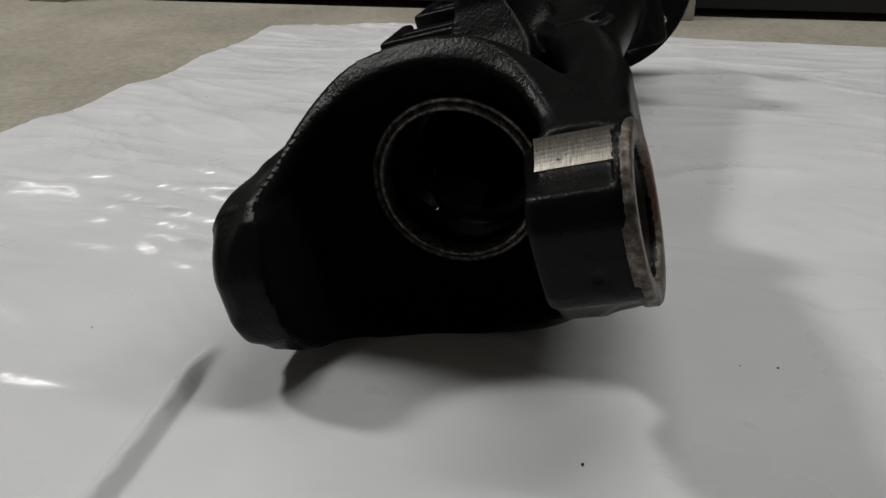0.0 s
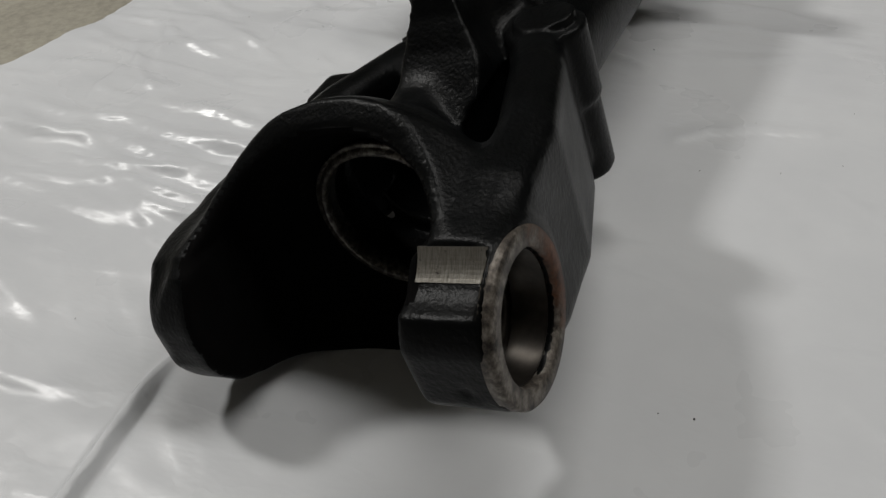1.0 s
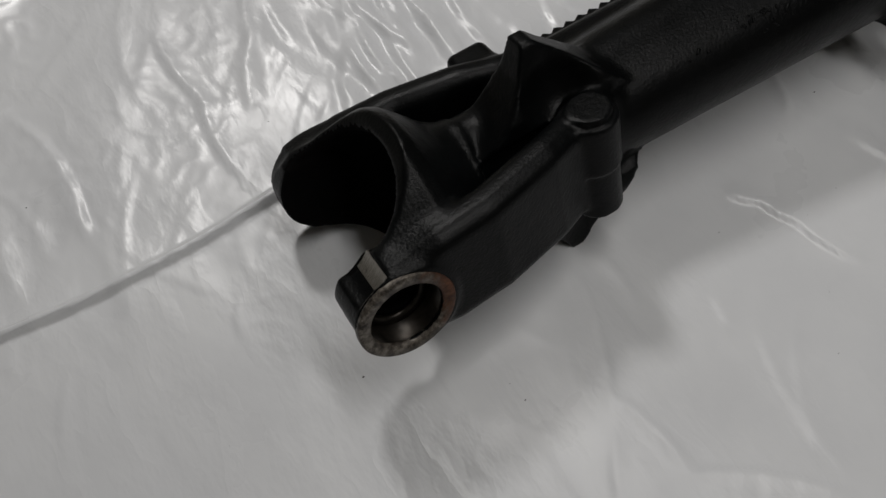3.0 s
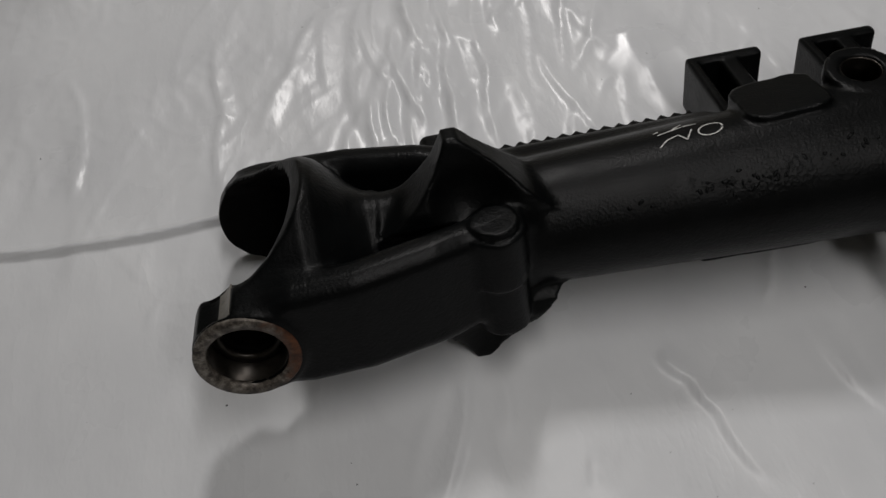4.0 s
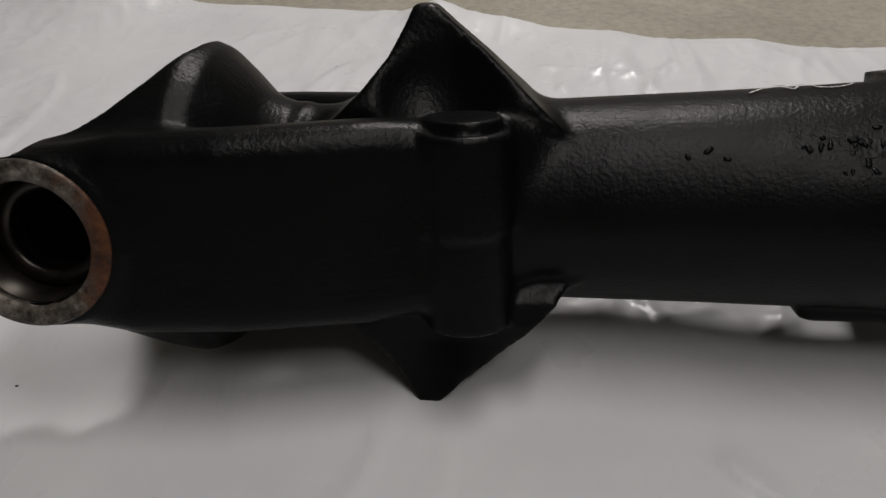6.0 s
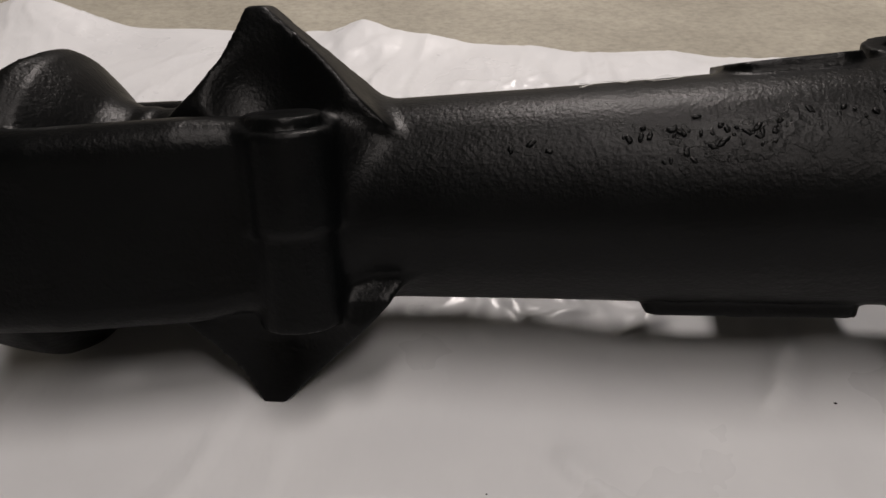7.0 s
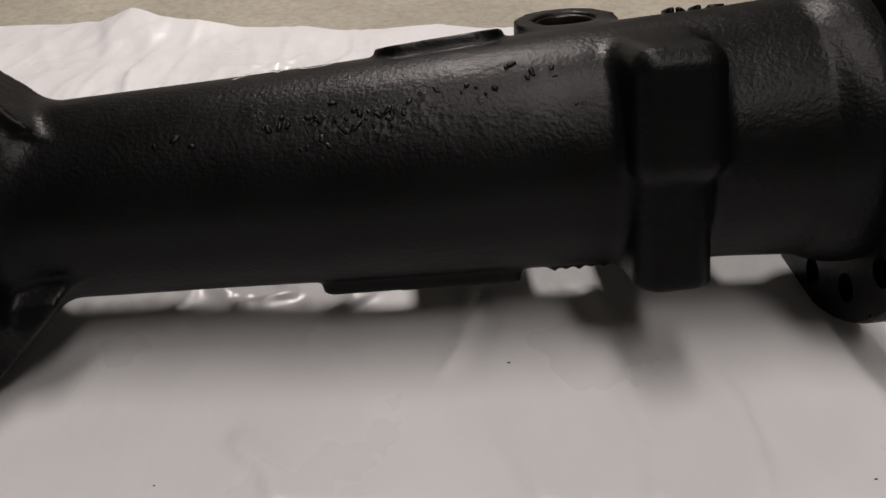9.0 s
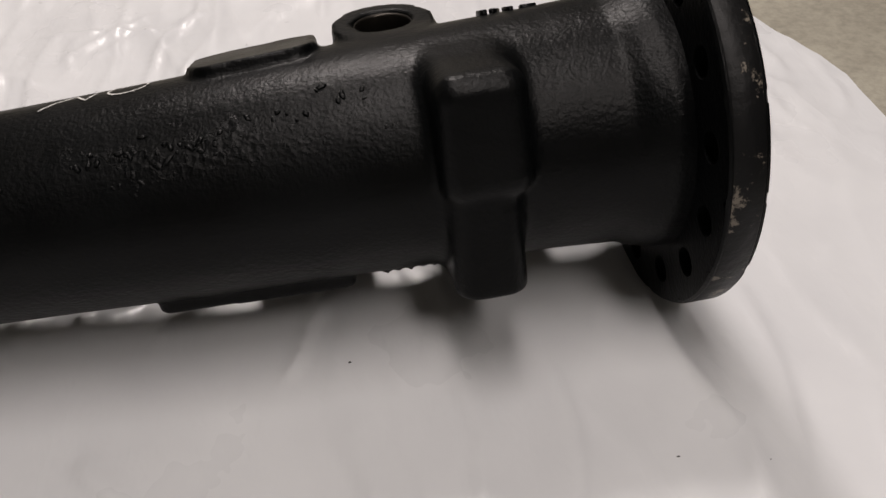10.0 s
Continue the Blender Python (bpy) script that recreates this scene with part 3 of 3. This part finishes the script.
def casting():
    place, slopes, kinds, quads = skin()
    tone = kinds[quads[:, 0]].astype(int)
    mid = place[quads].mean(1)
    for i, name in enumerate(NAMES):
        halves = [(tone == i)]
        if name in ("fork_arm", "kingpin_eye", "stop_boss"):
            halves = [(tone == i) & (mid[:, 1] < 0), (tone == i) & (mid[:, 1] >= 0)]
        if name == "bracket":
            halves = [(tone == i) & (mid[:, 0] < 0.66), (tone == i) & (mid[:, 0] >= 0.66)]
        if name == "serrated_edge":
            halves = [(tone == i) & (mid[:, 2] < 0), (tone == i) & (mid[:, 2] >= 0)]
        if name == "gusset":
            halves = [(tone == i) & (mid[:, 2] < 0), (tone == i) & (mid[:, 2] >= 0)]
        for pick in halves:
            q = quads[pick]
            if not len(q):
                continue
            used, inverse = np.unique(q, return_inverse=True)
            mesh = bpy.data.meshes.new(name)
            mesh.from_pydata(place[used].tolist(), [], inverse.reshape(-1, 4).tolist())
            mesh.polygons.foreach_set("use_smooth", np.ones(len(q), bool))
            mesh.normals_split_custom_set_from_vertices(slopes[used].tolist())
            mesh.materials.append(MATT_BLACK if name == "bell_hollow" else BLACK)
            ob = new(name, mesh)
            ob.parent = axle


casting()


# ---- flange with a ring of bolt holes ----
def flange():
    bm = bmesh.new()
    x0, x1, R, r_in, pitch, hole, n, k = 0.861, 0.888, 0.143, 0.05, 0.119, 0.0108, 14, 40
    cols = {}
    for s in range(n):
        a0 = 2 * math.pi * (s + 0.75) / n
        w = math.pi / n
        edge, ring = [], []
        for i in range(k):
            t = 2 * math.pi * (i + 0.5) / k
            c, d = math.cos(t), math.sin(t)
            m = 1 / max(abs(c), abs(d))
            da, dr = c * m * w, d * m
            rr = pitch + dr * (R - pitch) if dr > 0 else pitch + dr * (pitch - r_in)
            edge.append((rr * math.cos(a0 + da), rr * math.sin(a0 + da)))
            ring.append((pitch * math.cos(a0) + hole * (c * -math.sin(a0) + d * math.cos(a0)), pitch * math.sin(a0) + hole * (c * math.cos(a0) + d * math.sin(a0))))
        F, B = [[bm.verts.new((x, y, z)) for y, z in edge] for x in (x0, x1)]
        G, H = [[bm.verts.new((x, y, z)) for y, z in ring] for x in (x0, x1)]
        for i in range(k):
            j = (i + 1) % k
            bm.faces.new((F[i], F[j], G[j], G[i]))
            bm.faces.new((B[i], B[j], H[j], H[i]))
            bm.faces.new((G[i], G[j], H[j], H[i]))
    N = 180
    for a in range(N):
        p, q = 2 * math.pi * a / N, 2 * math.pi * (a + 1) / N
        prof = ((x0, R - 0.001), (x0 + 0.002, R + 0.0012), (x1 - 0.002, R + 0.0012), (x1, R - 0.001))
        for (xa, ra), (xb, rb) in zip(prof, prof[1:]):
            bm.faces.new([bm.verts.new((x, r * math.cos(t), r * math.sin(t))) for x, r, t in ((xa, ra, p), (xa, ra, q), (xb, rb, q), (xb, rb, p))])
    bmesh.ops.remove_doubles(bm, verts=bm.verts[:], dist=0.00005)
    bmesh.ops.recalc_face_normals(bm, faces=bm.faces[:])
    return bm


part("bolt_flange", flange(), BLACK, axle, "black-painted round bolt flange with a ring of holes", smooth=False)

# ---- machined rings and bores ----
near = pose(EYE_X, 0, EYE_Z, 90, 0, 0) @ Matrix.Translation((0, 0, NEAR))
part("kingpin_ring", lathe(((0.0385, -0.006), (0.0395, -0.0004), (0.0505, 0), (0.0518, -0.0015), (0.0518, -0.008), (0.0388, -0.008)), near), RUST, axle, "bare machined ring face, half rusted")
part("kingpin_bush", lathe(((0.0379, -0.0065), (0.0385, -0.0065), (0.0385, -0.0352), (0.0368, -0.0352), (0.0368, -0.03), (0.0379, -0.029)), near), BORE, axle, "oily dark machined bore")
part("bore_collar", lathe(((0.0366, -0.029), (0.0366, -0.035), (0.0275, -0.035), (0.0262, -0.033), (0.0268, -0.0305), (0.029, -0.029)), near), BORE, axle, "oily stepped collar deep in the bore")


plug = pose(*PLUG, 7.5, 0, 0)
part("threaded_bush", lathe(((0.0205, -0.03), (0.0216, -0.03), (0.0216, 0.001), (0.0209, 0.002), (0.0203, 0.0)), plug), BORE, axle, "bare brownish bush in the plug hole")
part("plug_floor", lathe(((0.0, -0.031), (0.0206, -0.031), (0.0206, -0.028), (0.012, -0.026), (0.0, -0.026)), plug, 32), BORE, axle, "dark bare bottom of the plug hole")


def milled_strip():
    bm = bmesh.new()
    rows = []
    for i in range(9):
        a = math.radians(-61 + 30 * i / 8)
        rows.append([bm.verts.new((-0.031 + r * math.cos(a), y, 0.077 + r * math.sin(a))) for r, y in ((0.0374, -0.1235), (0.0374, -0.081), (0.0392, -0.081), (0.0392, -0.1235))])
    for A, B in zip(rows, rows[1:]):
        for k in range(4):
            bm.faces.new((A[k], B[k], B[(k + 1) % 4], A[(k + 1) % 4]))
    bm.faces.new(rows[0])
    bm.faces.new(rows[-1][::-1])
    bmesh.ops.recalc_face_normals(bm, faces=bm.faces[:])
    return bm


part("milled_strip", milled_strip(), STEEL, axle, "bright milled strip of bare steel", smooth=False)
part("bearing_seat", lathe(((0.0525, 0.1005), (0.0525, 0.116), (0.0585, 0.116), (0.0585, 0.1105), (0.0595, 0.109), (0.0612, 0.109), (0.0612, 0.104), (0.06, 0.1025), (0.0585, 0.104), (0.0575, 0.1025), (0.055, 0.1)), pose(-0.005, 0.003, 0.005, 90, 0, 90)), PITTED, axle, "pitted bare steel ring at the back of the bell")


def chalk():
    """Hand-drawn strokes laid on the tube's crown: (along, across) in millimetres from the middle of the second letter."""
    strokes = [[(-57, -13), (-47, -4), (-34, 1), (-27, -9), (-18, 6)],
               [(13 * math.cos(a), 9 * math.sin(a) + 2 * math.cos(a)) for a in np.linspace(-0.2, 5.9, 22)],
               [(-56, 13), (-50, 16)], [(-53, 8), (-39, 12), (-26, 15)], [(-37, 13), (-24, 22)], [(-24, 16), (-10, 16)]]
    bm = bmesh.new()
    for s in strokes:
        pts = []
        for (ax, ay), (bx, by) in zip(s, s[1:]):
            for i in range(6):
                pts.append((ax + (bx - ax) * i / 6, ay + (by - ay) * i / 6))
        pts.append(s[-1])
        rows = []
        for i, (a, b) in enumerate(pts):
            c, d = pts[max(0, i - 1)], pts[min(len(pts) - 1, i + 1)]
            tx, ty = d[0] - c[0], d[1] - c[1]
            k = math.hypot(tx, ty) or 1
            w = 0.75 + 0.3 * noise.noise(Vector((a, b, 2)))
            row = []
            for sgn in (-1, 1):
                x = 0.503 + (a - sgn * w * ty / k) / 1000
                r = 0.0767 + 0.0417 * (x - 0.503) + 0.0007
                t = (b + 0.5 + sgn * w * tx / k) / 1000 / r
                row.append(bm.verts.new((x, r * math.sin(t), r * math.cos(t) - 0.003)))
            rows.append(row)
        for p, q in zip(rows, rows[1:]):
            bm.faces.new((p[0], q[0], q[1], p[1]))
    return bm


part("chalk_mark", chalk(), CHALK, axle, "hand-chalked white letters NO on the tube")


def scab(at, deg, size, rng):
    """A rough blister of casting skin under the paint."""
    bm = bmesh.new()
    bmesh.ops.create_icosphere(bm, subdivisions=2, radius=1)
    r = float(np.interp(at, (0.3, 0.42, 0.54, 0.7, 0.78), (0.069, 0.073, 0.078, 0.085, 0.088))) - 0.0013 * (at < 0.6)
    m = pose(0, 0, 0, deg, 0, 0) @ Matrix.Translation((at, 0, r)) @ pose(0, 0, 0, 0, 0, rng.uniform(0, 180))
    long, seed = rng.uniform(1.0, 2.4), rng.uniform(0, 90)
    for v in bm.verts:
        k = 1 + 0.7 * noise.noise(v.co * 1.7 + Vector((seed, 0, 0)))
        v.co = m @ Vector((v.co.x * size * long * k, v.co.y * size * k, v.co.z * size * 0.42 * k))
    return bm


scab_rng = random.Random(23)
for middle, tilt, count in ((0.475, 46, 5), (0.505, 43, 8), (0.535, 47, 11), (0.56, 45, 14), (0.5, 58, 5), (0.6, 40, 6), (0.64, 33, 6), (0.69, 52, 4), (0.42, 50, 3)):
    for _ in range(count):
        part("scab", scab(scab_rng.gauss(middle, 0.011), scab_rng.gauss(tilt + 7, 3), scab_rng.uniform(0.0007, 0.0021), scab_rng), BLACK, axle)


def worn_paint():
    m, n, l, p = material("chipped_black_paint")
    chips = ramp(n, l, noise_of(n, l, 55, 8, 0.75), (0.57, grey(0)), (0.61, grey(1)))
    mix = n.new("ShaderNodeMix")
    mix.data_type = "RGBA"
    l.new(chips, mix.inputs[0])
    mix.inputs[6].default_value = (0.0045, 0.0047, 0.005, 1)
    mix.inputs[7].default_value = (0.16, 0.14, 0.115, 1)
    l.new(mix.outputs[2], p.inputs["Base Color"])
    put(p, Roughness=0.45, Specular_IOR_Level=0.2)
    l.new(bump(n, l, noise_of(n, l, 120, 5), 0.5, 0.0015), p.inputs["Normal"])
    return m


def flange_rim():
    return lathe(((0.1438, 0.8635), (0.1448, 0.865), (0.1448, 0.884), (0.1438, 0.8855), (0.142, 0.8855), (0.142, 0.8635)), pose(0, 0, 0, 0, 90, 0), 160)


part("flange_rim", flange_rim(), worn_paint(), axle, "black rim with chipped paint showing bare metal")


def raised_marks():
    bm = bmesh.new()
    for x, a, lx, la, turn in ((0.75, 12, 0.004, 0.013, 0.2), (0.76, 14, 0.004, 0.015, -0.5), (0.769, 12, 0.004, 0.013, 0.2), (0.784, 12, 0.012, 0.004, 0.1), (0.785, 17, 0.012, 0.004, -0.2)):
        m = pose(0, 0, 0, -a, 0, 0) @ Matrix.Translation((x, 0, 0.0875)) @ pose(0, 0, 0, 0, 0, math.degrees(turn))
        b = bmesh.ops.create_cube(bm, size=1)
        for v in b["verts"]:
            v.co = m @ Vector((v.co.x * lx, v.co.y * la, v.co.z * 0.006))
    bmesh.ops.bevel(bm, geom=bm.edges[:], offset=0.0008, segments=1, affect="EDGES")
    return bm


part("cast_mark", raised_marks(), BLACK, axle, "raised casting marks in black paint")


def bare_patch():
    """A scrape on the near eye's lower front facet."""
    bm = bmesh.new()
    a = math.radians(238)
    n = Vector((math.cos(a), 0, math.sin(a)))
    t = Vector((-math.sin(a), 0, math.cos(a)))
    ring = []
    for u, v in ((0, 0), (0.012, 0.001), (0.02, -0.001), (0.03, 0.0), (0.028, 0.003), (0.018, 0.0045), (0.012, 0.011), (0.006, 0.014), (0.001, 0.009)):
        ring.append(Vector((EYE_X, 0, EYE_Z)) + n * 0.0489 + t * (-0.018 + v) + Vector((0, -0.084 - u, 0)))
    top = [bm.verts.new(c) for c in ring]
    low = [bm.verts.new(c - n * 0.002) for c in ring]
    bm.faces.new(top)
    for i in range(len(top)):
        k = (i + 1) % len(top)
        bm.faces.new((top[i], top[k], low[k], low[i]))
    bmesh.ops.recalc_face_normals(bm, faces=bm.faces[:])
    return bm


part("bare_patch", bare_patch(), STEEL, axle, "scraped patch of bare steel", smooth=False)

# ---- things at the far end of the floor ----
def rack():
    top = new("storage_rack")
    top.matrix_world = pose(1.4, -0.1, 0, 0, 0, 4.9)
    # a solid dark block stands in for the shaded recess between the legs
    part("rack_shade_block", box_bm(0.02, 0.56, -2.2, 2.4, 0.012, 0.5, 0.006), DARK, top)
    for y in (0.0, 1.36):
        part("rack_leg", box_bm(-0.03, 0.03, y - 0.045, y + 0.045, -0.004, 0.55, 0.006), PALE, top, "pale galvanised leg")
    return tagged(top, "low storage rack on pale legs against the wall, a dark block for the shade beneath", "rack")


rack()


def specks():
    bm = bmesh.new()
    rng = random.Random(4)
    spots = [(-0.049, -0.1, 0.95), (0.083, -0.213, 0.8), (0.622, -0.07, 0.95)] + [(rng.uniform(-0.3, 1.0), rng.choice((rng.uniform(-0.45, -0.08), rng.uniform(0.25, 0.55))), rng.uniform(0.35, 0.75)) for _ in range(34)]
    for x, y, r in spots:
        c = bmesh.ops.create_icosphere(bm, subdivisions=1, radius=0.001 * r)
        s = rng.uniform(1, 2)
        for v in c["verts"]:
            v.co = Vector((x + v.co.x * s, y + v.co.y, sheet_height(x, y) + float(creases(x, y)) + 0.0004 + v.co.z * 0.5))
    return bm


tagged(solid("grit", specks(), DARK), "dark specks of grit scattered on the plastic sheet", "grit", kind="stuff")
